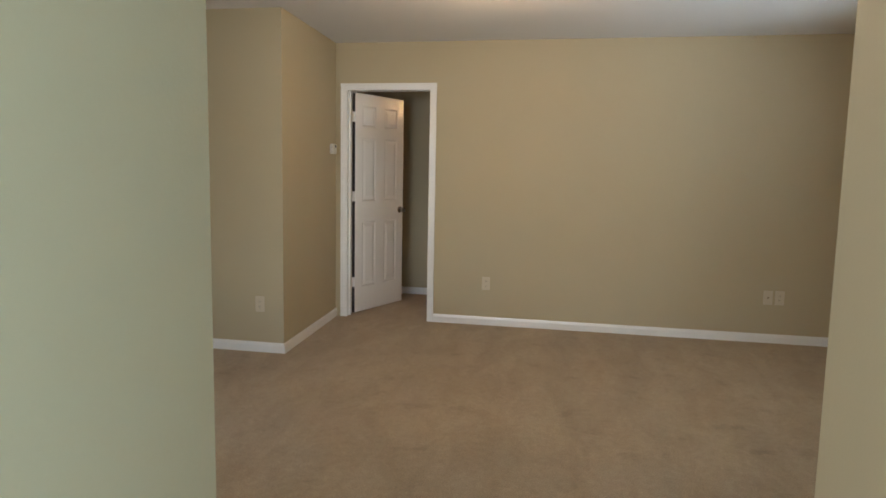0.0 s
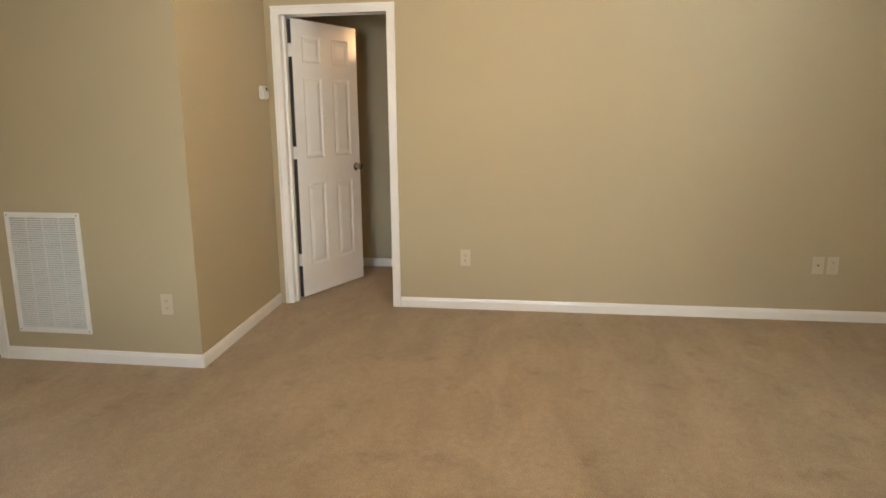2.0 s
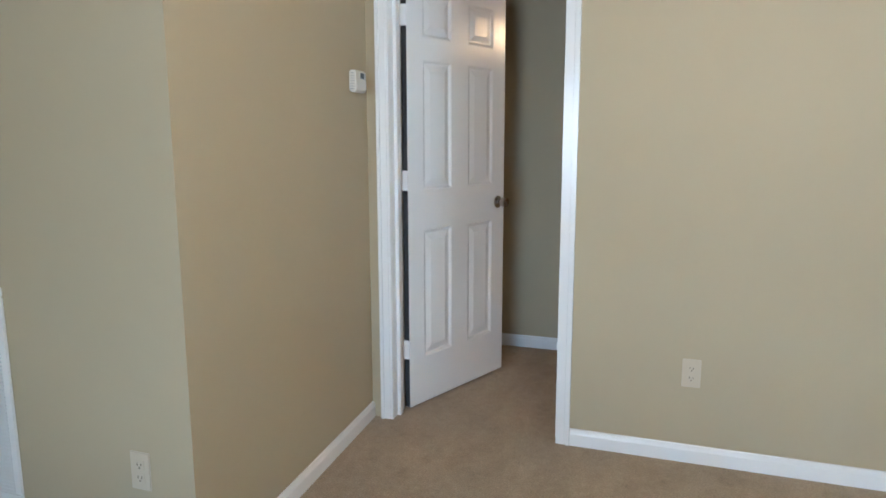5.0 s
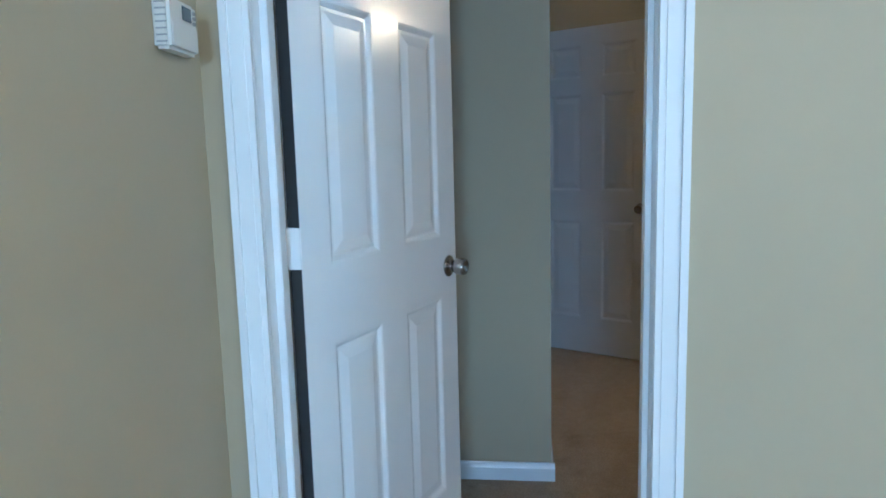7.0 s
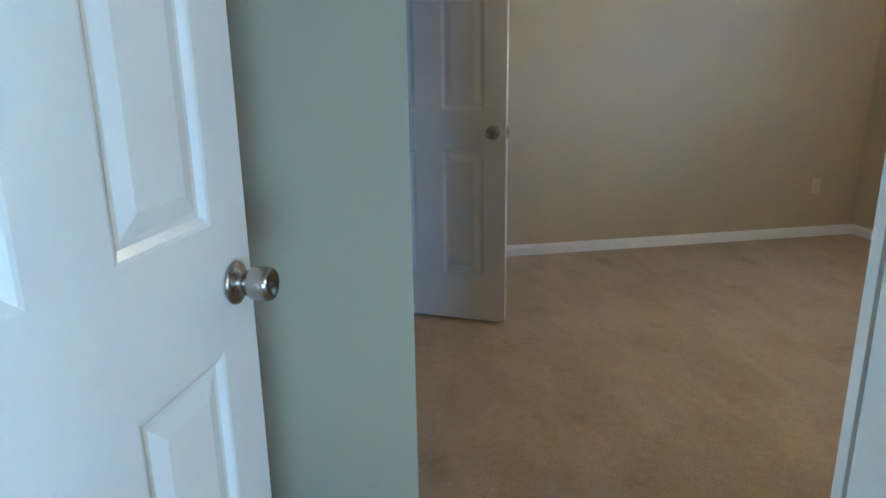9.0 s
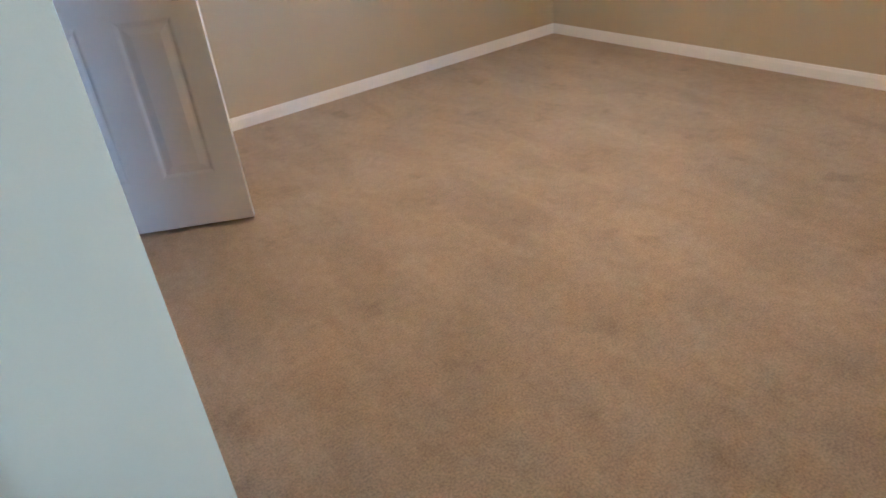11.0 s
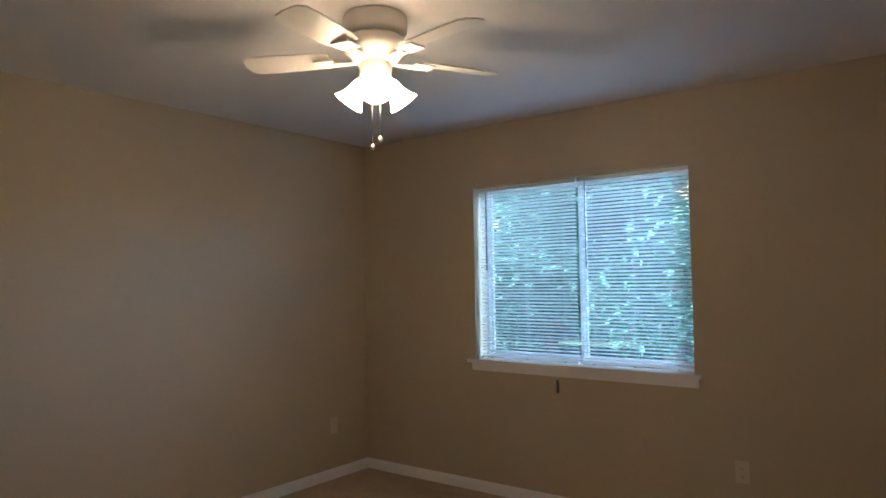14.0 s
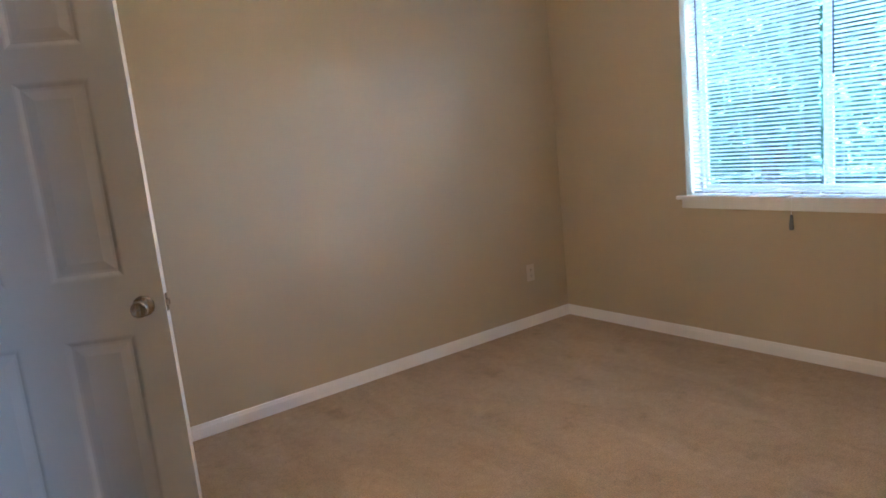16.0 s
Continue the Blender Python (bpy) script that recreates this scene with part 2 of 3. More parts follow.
structure("wall_hall_side", boxes((-2.59, -2.33, 0, -2.3, -2.22, H), (-2.3, -2.33, 0, -1.77, -2.22, HALF - 0.031)), WALL, W + " stepping down to a half wall", "wall")
structure("wall_hall_end", boxes((-2.59, -1.37, 0, -2.48, JY + 0.11, H), (-2.59, -2.22, 2.05, -2.48, -1.37, H)), WALL, W + " with a cased doorway", "wall")
# the opening is added, out of view, so entry light reaches closet and doorway
structure("wall_living_back_left", boxes((-1.66, -5.16, 0, -0.38, -5.04, H), (0.85, -5.16, 0, 1.105, -5.04, H), (-0.38, -5.16, 0, 0.85, -5.04, 0.5), (-0.38, -5.16, 2.1, 0.85, -5.04, H)), WALL, W + " with an unseen opening added to let entry light in", "wall")
structure("wall_entry_left", boxes((1.105, -5.75, 0, 1.22, -5.04, H)), WALL, W + " of the entry passage", "wall")
structure("wall_entry_right", boxes((2.06, -5.75, 0, 2.175, -4.67, H)), WALL, W + " of the entry passage", "wall")
structure("wall_living_back_right", boxes((2.175, -4.79, 0, LX, -4.67, H)), WALL, W, "wall")
structure("wall_entry_end", boxes((-1.77, -9.58, 0, -1.0, -9.5, H), (1.9, -9.58, 0, 3.93, -9.5, H), (-1.0, -9.58, 0, 1.9, -9.5, 0.5), (-1.0, -9.58, 2.1, 1.9, -9.5, H)), WALL, W + " with a wide window opening", "wall")
structure("wall_entry_room_left", boxes((-1.77, -9.5, 0, -1.66, -5.16, H)), WALL, W, "wall")
structure("wall_entry_room_right", boxes((LX, -9.5, 0, 3.93, -8.4, H), (LX, -6.4, 0, 3.93, -4.84, H), (LX, -8.4, 0, 3.93, -6.4, 0.6), (LX, -8.4, 2.1, 3.93, -6.4, H)), WALL, W, "wall")
structure("wall_bedroom_window", boxes((BX, 0.12, 0, 4.12, 1.535, H), (BX, 2.975, 0, 4.12, 4.16, H), (BX, 1.535, 0, 4.12, 2.975, 0.853), (BX, 1.535, 2.03, 4.12, 2.975, H)), WALL, W + " with a window opening", "wall")
structure("wall_bedroom_end", boxes((SX - 0.11, BY, 0, BX, 4.16, H)), WALL, W, "wall")
structure("wall_bedroom_closet_front", boxes((-1.1, SY, 0, SX, SY + 0.11, H)), WALL, W + " facing the bedroom doorway", "wall")
structure("wall_bedroom_closet_side", boxes((SX - 0.11, SY + 0.11, 0, SX, 2.405, H), (SX - 0.11, 3.20, 0, SX, BY, H), (SX - 0.11, 2.405, 2.05, SX, 3.20, H)), WALL, W + " with a doorway", "wall")
structure("wall_bedroom_nook", boxes((-1.21, 0.0, 0, -1.10, 4.16, H)), WALL, W, "wall")
structure("wall_bath_end", boxes((-1.10, 4.03, 0, SX - 0.11, 4.16, H)), WALL, W, "wall")
structure("wall_nook_front", boxes((-1.10, 0.0, 0, JX0 - 0.11, 0.12, H)), WALL, W, "wall")
structure("wall_side_room_stub", boxes((-3.25, -1.22, 0, -2.59, -1.10, H)), GOLD, "golden painted plaster wall" + " inside the side room", "wall")
structure("wall_side_room_far", boxes((-6.5, -4.1, 0, -6.36, -0.35, H), (-6.5, 1.05, 0, -6.36, 2.1, H), (-6.5, -0.35, 0, -6.36, 1.05, 0.5), (-6.5, -0.35, 1.9, -6.36, 1.05, H)), GOLD, "golden painted plaster wall" + " with a bright window", "wall")
structure("wall_side_room_north", boxes((-6.5, 2.1, 0, -1.21, 2.2, H)), GOLD, "golden painted plaster wall", "wall")
structure("wall_side_room_south", boxes((-6.5, -4.2, 0, -1.77, -4.1, H)), GOLD, "golden painted plaster wall", "wall")


def baseboard(name, x0, y0, x1, y1, nx, ny, h=0.073, d=0.013):
    """A skirting board along a wall face, out of the wall by (nx, ny), with a stepped and rounded top."""
    prof = ((0, 0), (d, 0), (d, h - 0.022), (d * 0.72, h - 0.012), (d * 0.6, h - 0.004), (d * 0.35, h), (0, h))
    bm = bmesh.new()
    ends = [[bm.verts.new((x + nx * o, y + ny * o, z)) for o, z in prof] for x, y in ((x0, y0), (x1, y1))]
    for i in range(len(prof)):
        j = (i + 1) % len(prof)
        bm.faces.new((ends[0][i], ends[0][j], ends[1][j], ends[1][i]))
    bm.faces.new(ends[0]), bm.faces.new(ends[1])
    structure(name, bm, TRIM, "white painted wooden baseboard", "baseboard")


CW = 0.057
for row in (("baseboard_door_wall", DR + 0.059, 0, LX, 0, 0, -1), ("baseboard_closet_side", JX + 0.001, JY - 0.013, JX0, -0.002, 1, 0), ("baseboard_closet_front", CX1 + CW + 0.002, JY, JX, JY, 0, -1),
            ("baseboard_closet_left", -2.46, JY, CX0 - CW - 0.002, JY, 0, -1), ("baseboard_living_window", LX, -4.67, LX, -0.013, -1, 0), ("baseboard_living_left", -1.66, -5.04, -1.66, -2.207, 1, 0), ("baseboard_hall_side", -2.47, -2.22, -1.66, -2.22, 0, 1),
            ("baseboard_bedroom_end", SX + 0.013, BY, BX, BY, 0, -1), ("baseboard_bedroom_window", BX, 0.14, BX, BY - 0.013, -1, 0),
            ("baseboard_closet_face", -1.09, SY, SX + 0.013, SY, 0, -1), ("baseboard_bedroom_closet", SX, SY, SX, 2.405 - CW - 0.01, 1, 0), ("baseboard_side_room", -3.25, -1.22, -2.60, -1.22, 0, -1),
            ("baseboard_side_room_far", -6.36, -4, -6.36, 2.05, 1, 0), ("baseboard_bedroom_door_wall", 0.45, 0.12, BX - 0.014, 0.12, 0, 1)):
    baseboard(*row)


def casing_side(bm, u0, u1, z1, face, out, axis, inner):
    """One upright moulded casing board: steps rise towards its outer edge."""
    w = u1 - u0
    steps = ((0.0, 0.22, 0.009), (0.22, 0.62, 0.012), (0.62, 0.74, 0.009), (0.74, 1.0, 0.017))
    for a, b, d in steps:
        if inner > 0:
            p, q = u0 + a * w, u0 + b * w
        else:
            p, q = u1 - b * w, u1 - a * w
        lo, hi = sorted((face, face + out * d))
        if axis == "x":
            box(bm, p, lo, 0, q, hi, z1)
        else:
            box(bm, lo, p, 0, hi, q, z1)


def casing_head(bm, u0, u1, z0, z1, face, out, axis):
    w = z1 - z0
    for a, b, d in ((0.0, 0.22, 0.009), (0.22, 0.62, 0.012), (0.62, 0.74, 0.009), (0.74, 1.0, 0.017)):
        lo, hi = sorted((face, face + out * d))
        if axis == "x":
            box(bm, u0, lo, z0 + a * w, u1, hi, z0 + b * w)
        else:
            box(bm, lo, u0, z0 + a * w, hi, u1, z0 + b * w)


def casing(name, u0, u1, face, out, axis, top=2.033, label="white moulded wooden door casing"):
    """Two sides and a head round an opening from u0 to u1."""
    root = new(name)
    tagged(root, label, "door casing", "", "structure")
    for nm, a, b, inner in (("side_casing", u0 - CW, u0, -1), ("side_casing", u1, u1 + CW, 1)):
        bm = bmesh.new()
        casing_side(bm, a, b, top, face, out, axis, inner)
        part(nm, bm, TRIM, root)
    bm = bmesh.new()
    casing_head(bm, u0 - CW, u1 + CW, top, top + CW, face, out, axis)
    part("head_casing", bm, TRIM, root)
    return root


c1 = casing("trim_bedroom_door", DL, DR, 0, -1, "x")
# jamb lining with its stop
part("jamb", boxes((DL - 0.018, 0.002, 0, DL, 0.118, 2.05), bevel=0.002), TRIM, c1)
part("jamb", boxes((DR, 0.002, 0, DR + 0.018, 0.118, 2.05), bevel=0.002), TRIM, c1)
part("jamb_head", boxes((DL, 0.002, 2.035, DR, 0.118, 2.05)), TRIM, c1)
part("stop", boxes((DR - 0.011, 0.044, 0, DR, 0.080, 2.035), bevel=0.002), TRIM, c1)
part("stop", boxes((DL, 0.044, 0, DL + 0.016, 0.080, 2.035), bevel=0.002), TRIM, c1)
part("strike_plate", boxes((DR - 0.0025, 0.086, 0.905, DR, 0.114, 0.965), bevel=0.001), BRONZE, c1, "dull metal strike plate")
casing("trim_bedroom_door_inside", DL, DR, 0.12, 1, "x")
c2 = casing("trim_closet_door", CX0, CX1, JY, -1, "x")
for a, b in ((CX0 - 0.015, CX0), (CX1, CX1 + 0.015)):
    part("jamb", boxes((a, JY + 0.002, 0, b, JY + 0.108, 2.04)), TRIM, c2)
part("jamb_head", boxes((CX0, JY + 0.002, 2.035, CX1, JY + 0.108, 2.05)), TRIM, c2)
c3 = casing("trim_hall_doorway", -2.10, -1.39, -2.48, 1, "y")
part("jamb", boxes((-2.588, -1.39, 0, -2.482, -1.371, 2.05)), TRIM, c3)
part("jamb_head", boxes((-2.588, -2.158, 2.035, -2.482, -1.39, 2.049)), TRIM, c3)
c4 = casing("trim_bath_door", 2.42, 3.185, SX, 1, "y")
for a, b in ((2.406, 2.42), (3.185, 3.199)):
    part("jamb", boxes((SX - 0.108, a, 0, SX - 0.002, b, 2.05)), TRIM, c4)

# ---- doors ----


def panel_face(bm, x0, z0, x1, z1, y, out):
    """A moulded panel: the sticking slopes down, then the field rises again. Faces along out on the slab's face at y."""
    rings = []
    for inset, depth in ((0, 0), (0.006, -0.0015), (0.016, -0.008), (0.024, -0.008), (0.050, -0.002), (0.052, -0.0015)):
        yy = y + out * depth
        rings.append([bm.verts.new(p) for p in ((x0 + inset, yy, z0 + inset), (x1 - inset, yy, z0 + inset), (x1 - inset, yy, z1 - inset), (x0 + inset, yy, z1 - inset))])
    for a, b in zip(rings, rings[1:]):
        for i in range(4):
            bm.faces.new((a[i], a[(i + 1) % 4], b[(i + 1) % 4], b[i]))
    bm.faces.new(rings[-1])


def knob_mesh(side):
    """Rose and knob turned from one profile, out along side * y."""
    prof = [(0.001, 0.003), (0.030, 0.003), (0.033, 0.006), (0.032, 0.010), (0.026, 0.013), (0.014, 0.015), (0.013, 0.020), (0.0145, 0.023), (0.0195, 0.026), (0.0235, 0.034), (0.0255, 0.046), (0.0255, 0.056), (0.0235, 0.063), (0.0215, 0.0645), (0.018, 0.063), (0.006, 0.058), (0.001, 0.058)]
    return [(r, side * h) for r, h in prof]


def panel_door(name, label, m, width, hinges=True, knob=0.935, height=2.015, t=0.035, group=""):
    """A six-panel slab: hinge edge at x = 0, front face at y = -t, foot at z = 0."""
    root = thing(name, label, "door", m, group)
    s, mull = 0.104 * width / 0.755, 0.128 * width / 0.755
    pw = (width - 2 * s - mull) / 2
    cols = ((s, s + pw), (s + pw + mull, width - s))
    rows = ((0.225, 0.845), (1.03, 1.62), (1.715, 1.91))
    bars = [(0, 0, 0, s, t, height), (width - s, 0, 0, width, t, height)]
    z = 0
    for z0, z1 in (*rows, (height, height)):
        bars.append((s, 0, z, width - s, t, z0))
        z = z1
    for z0, z1 in rows:
        bars.append((s + pw, 0, z0, s + pw + mull, t, z1))
    bm = bmesh.new()
    for x0, y0, z0, x1, y1, z1 in bars:
        box(bm, x0, y0 - t, z0, x1, y1 - t, z1)
    bmesh.ops.remove_doubles(bm, verts=bm.verts[:], dist=1e-5)
    part("slab", bm, DOORP, root)
    for a, b in cols:
        for z0, z1 in rows:
            bm = bmesh.new()
            panel_face(bm, a, z0, b, z1, -t, -1)
            panel_face(bm, a, z0, b, z1, 0, 1)
            part("panel", bm, DOORP, root)
    for side, y in ((-1, -t), (1, 0.0)):
        bm = lathe(knob_mesh(side), 32, "y", None, pose(width - 0.062, y, knob))
        k = part("knob", bm, NICKEL, root, "satin nickel door knob", True)
        bm = boxes((width - 0.066, y + side * 0.058, knob - 0.0015, width - 0.058, y + side * 0.061, knob + 0.0015))
        part("key_slot", bm, BRONZE, k)
    part("latch", boxes((width, -t * 0.5 - 0.008, knob - 0.009, width + 0.009, -t * 0.5 + 0.006, knob + 0.009), (width, -t * 0.5 - 0.0125, knob - 0.028, width + 0.0015, -t * 0.5 + 0.0125, knob + 0.028)), NICKEL, root, "metal latch bolt and plate")
    if hinges:
        for z in (0.285, 1.08, 1.80):
            h = part("hinge", lathe([(0.001, z - 0.045), (0.006, z - 0.045), (0.006, z + 0.045), (0.001, z + 0.045)], 12, "z", None, pose(-0.003, 0.005, 0)), TRIM, root, "white painted hinge")
            part("hinge_leaf", boxes((-0.002, -t + 0.004, z - 0.045, 0.0, 0.004, z + 0.045)), TRIM, h)
    return root


DOOR_TURN = 69.4
d1 = panel_door("bedroom_door", "white six-panel door standing open into the bedroom, nickel knob", pose(DL + 0.003, 0.128, 0.013, 0, 0, DOOR_TURN), 0.752)
# hinge plates on the jamb bridge the open gap
for z in (0.298, 1.093, 1.813):
    part("hinge_plate", boxes((DL, 0.084, z - 0.045, DL + 0.002, 0.124, z + 0.045)), TRIM, c1, "white painted hinge plate")
    part("hinge_plate", boxes((DL + 0.002, 0.112, z - 0.045, DL + 0.034, 0.116, z + 0.045), bevel=0.001), TRIM, c1, "white painted hinge plate")
# thin dark strip laid over the slab's hinge edge
part("hinge_edge", boxes((-0.0012, -0.033, 0.002, -0.0004, -0.002, 2.01)), DARK, d1, "thin dark strip along the hinge edge")
panel_door("closet_door", "white narrow six-panel closet door, closed, nickel knob", pose(CX0 + 0.003, JY + 0.045, 0.013), CX1 - CX0 - 0.006, False, 0.885)
# a small hinge tip on the closet casing
part("hinge_tip", boxes((CX0 - 0.05, JY - 0.03, 1.775, CX0 + 0.02, JY - 0.017, 1.787), bevel=0.003), NICKEL, c2, "small metal hinge tip")
panel_door("bathroom_door", "white six-panel door standing half open in the bedroom", pose(SX + 0.012, 3.19, 0.013, 0, 0, -28.5), 0.755, True, 0.93)

# ---- windows ----


def slider_window(name, x, y0, y1, z0, z1, out, label):
    """A two-pane sliding window in a wall that faces along x; out is the outward sign."""
    root = new(name)
    tagged(root, label, "window", "", "structure")
    a, b = sorted((x, x + out * 0.05))
    f = 0.018
    part("window_frame", boxes((a, y0, z0, b, y1, z0 + f), (a, y0, z1 - f, b, y1, z1), (a, y0, z0 + f, b, y0 + f, z1 - f), (a, y1 - f, z0 + f, b, y1, z1 - f), bevel=0.003), ALU, root)
    mid = (y0 + y1) / 2
    for p, q, k in ((y0 + f, mid + 0.02, 0.012), (mid - 0.02, y1 - f, 0.030)):
        c = x + out * k
        s = 0.022
        sash = part("sash", boxes((c - 0.008, p, z0 + f, c + 0.008, p + s, z1 - f), (c - 0.008, q - s, z0 + f, c + 0.008, q, z1 - f), (c - 0.008, p + s, z0 + f, c + 0.008, q - s, z0 + f + s), (c - 0.008, p + s, z1 - f - s, c + 0.008, q - s, z1 - f), bevel=0.002), ALU, root)
        pane = part("pane", boxes((c - 0.002, p + s, z0 + f + s, c + 0.002, q - s, z1 - f - s)), GLASS, sash, "clear window glass")
        pane.visible_shadow = False
    return root


def sill(name, x, y0, y1, z, inward, depth=0.1):
    root = new(name)
    tagged(root, "white painted window stool with an apron", "window sill", "", "structure")
    a, b = sorted((x + inward * 0.042, x - inward * depth))
    part("stool", boxes((a, y0 - 0.05, z - 0.022, b, y1 + 0.05, z), bevel=0.005) if depth < 0.001 else boxes((*sorted((x + inward * 0.042, x + inward * 0.0005))[:1], y0 - 0.045, z - 0.022, max(x + inward * 0.042, x + inward * 0.0005), y1 + 0.045, z), (*sorted((x, x - inward * depth))[:1], y0 + 0.001, z - 0.0215, max(x, x - inward * depth), y1 - 0.001, z - 0.0005), bevel=0.003), TRIM, root)
    lo, hi = sorted((x, x + inward * 0.014))
    part("apron", boxes((lo, y0 - 0.025, z - 0.075, hi, y1 + 0.025, z - 0.023), bevel=0.003), TRIM, root)
    return root


slider_window("window_bedroom", 4.05, 1.535, 2.975, 0.875, 2.03, 1, "white sliding bedroom window with two panes")
sill("sill_bedroom", BX, 1.535, 2.975, 0.875, -1, 0.15)
slider_window("window_living", 3.895, -3.0, -1.385, 0.622, 2.03, 1, "white sliding living room window with two panes")
sill("sill_living", LX, -3.0, -1.385, 0.622, -1, 0.078)
slider_window("window_side_room", -6.45, -0.35, 1.05, 0.522, 1.9, -1, "bright window of the side room")
sill("sill_side_room", -6.36, -0.35, 1.05, 0.522, 1, 0.06)


def mini_blind(name, x, y0, y1, z0, z1, wand_y, label, pitch=0.0215, tilt=25, group="window blinds"):
    """Headrail, slats on ladder cords, bottom rail and tilt wand."""
    root = thing(name, label, "blind", Matrix.Identity(4), group)
    part("headrail", boxes((x - 0.013, y0, z1 - 0.026, x + 0.013, y1, z1), bevel=0.002), SLAT, root)
    part("bottom_rail", boxes((x - 0.012, y0 + 0.003, z0, x + 0.012, y1 - 0.003, z0 + 0.011), bevel=0.003), SLAT, root)
    bm = bmesh.new()
    n = 5
    top, bot = [], []
    for i in range(n):
        u = (i / (n - 1) - 0.5) * 0.025
        crown = 0.0022 * (1 - (2 * u / 0.025) ** 2)
        for lst, dz in ((top, 0.0004), (bot, -0.0004)):
            lst.append([bm.verts.new((u, v, crown + dz)) for v in (y0 + 0.004, y1 - 0.004)])
    for i in range(n - 1):
        bm.faces.new((top[i][0], top[i + 1][0], top[i + 1][1], top[i][1]))
        bm.faces.new((bot[i][1], bot[i + 1][1], bot[i + 1][0], bot[i][0]))
    for i, j in ((0, 0), (n - 1, n - 1)):
        bm.faces.new((top[i][0], top[i][1], bot[i][1], bot[i][0]))
    bmesh.ops.recalc_face_normals(bm, faces=bm.faces)
    me = bpy.data.meshes.new("slat")
    bm.to_mesh(me)
    me.materials.append(SLAT)
    rnd = random.Random(name)
    z = z0 + 0.026
    while z < z1 - 0.035:
        s = new("slat", me)
        s.parent = root
        s.matrix_local = pose(x, 0, z + rnd.uniform(-0.0004, 0.0004), rnd.uniform(-0.03, 0.03), tilt + rnd.uniform(-0.8, 0.8), 0)
        z += pitch
    for y in (y0 + 0.09, (y0 + y1) / 2, y1 - 0.09):
        for o in (-0.0125, 0.0125):
            part("ladder_cord", boxes((x + o - 0.0006, y - 0.0006, z0 + 0.01, x + o + 0.0006, y + 0.0006, z1 - 0.025)), SLAT, root)
        part("cord_button", boxes((x - 0.016, y - 0.006, z0 - 0.001, x - 0.011, y + 0.006, z0 + 0.008), bevel=0.001), GREY, root)
    part("wand", lathe([(0.001, z1 - 0.56), (0.0042, z1 - 0.56), (0.0034, z1 - 0.03), (0.001, z1 - 0.03)], 8, "z", None, pose(x - 0.022, wand_y, 0)), WAND, root, "clear grey plastic tilt wand")
    return root


mini_blind("mini_blind", 3.962, 2.245, 2.967, 0.880, 2.026, 2.90, "white aluminium mini blind lowered with slats open")
mini_blind("mini_blind", 3.962, 1.543, 2.232, 0.880, 2.026, 2.175, "white aluminium mini blind lowered with slats open")
mini_blind("mini_blind", 3.862, -2.995, -1.39, 0.632, 2.026, -1.5, "white aluminium mini blind lowered in the living room", 0.0215, 40)

cord = thing("blind_pull", "smoky plastic blind cord tassel hanging below the sill", "blind cord", pose(BX - 0.046, 2.344, 0.875))
part("pull_cord", boxes((-0.001, -0.001, -0.10, 0.001, 0.001, 0.002)), SLAT, cord)
part("tassel", lathe([(0.001, -0.088), (0.005, -0.088), (0.008, -0.100), (0.012, -0.158), (0.010, -0.168), (0.001, -0.170)], 14), WAND, cord, "", True)

# ---- wall fittings ----


def outlet(m, label, kind="duplex"):
    """A cover plate with its sockets; the wall lies in its local xz plane, out along -y."""
    root = thing("outlet", label, "wall outlet", m, "wall outlets")
    part("cover_plate", boxes((-0.035, -0.006, -0.0575, 0.035, 0, 0.0575), bevel=0.0028), IVORY, root)
    if kind == "duplex":
        for z in (-0.0195, 0.0195):
            s = part("socket", boxes((-0.0165, -0.0085, z - 0.0145, 0.0165, -0.006, z + 0.0145), bevel=0.001), IVORY, root)
            part("slots", boxes((-0.0075, -0.0090, z - 0.002, -0.0055, -0.0086, z + 0.007), (0.0055, -0.0090, z - 0.002, 0.0075, -0.0086, z + 0.006), (-0.002, -0.0090, z - 0.010, 0.002, -0.0086, z - 0.006)), DARK, s)
        part("screw", lathe([(0.0005, -0.0062), (0.003, -0.0062), (0.0025, -0.0075), (0.0005, -0.0075)], 10, "y"), IVORY, root)
    else:
        part("jack", lathe([(0.0005, -0.006), (0.0065, -0.006), (0.006, -0.011), (0.0035, -0.012), (0.0005, -0.012)], 14, "y"), NICKEL, root, "round cable jack")
    return root


outlet(pose(0.908, 0, 0.37), "ivory duplex outlet on the tan wall beside the bedroom door")
outlet(pose(3.297, 0, 0.372), "ivory duplex outlet beside a cable plate near the corner")
outlet(pose(3.208, 0, 0.372), "ivory cable jack plate beside an outlet", "jack")
outlet(pose(-0.57, JY, 0.355), "ivory duplex outlet on the closet wall near the corner")
outlet(pose(3.55, BY, 0.375), "ivory duplex outlet on the bedroom end wall")
outlet(pose(BX, 1.306, 0.385, 0, 0, -90), "ivory duplex outlet below the bedroom window wall")

th = thing("thermostat", "white wall thermostat with a small dark display", "thermostat", pose(-0.465, -0.135, 1.512, 0, 0, 93.7))
part("body", boxes((-0.058, -0.030, -0.042, 0.058, 0, 0.045), bevel=0.006), PLASTIC, th)
part("display", boxes((-0.006, -0.032, 0.012, 0.030, -0.0302, 0.036), bevel=0.0008), LCD, th, "dark grey display")
for i in range(3):
    part("button", boxes((0.036, -0.0325, 0.010 + i * 0.009, 0.047, -0.0302, 0.016 + i * 0.009), bevel=0.0006), GREY, th)
for i in range(7):
    part("vent_slot", boxes((-0.0592, -0.025, -0.032 + i * 0.0105, -0.0581, -0.007, -0.0295 + i * 0.0105)), GREY, th)
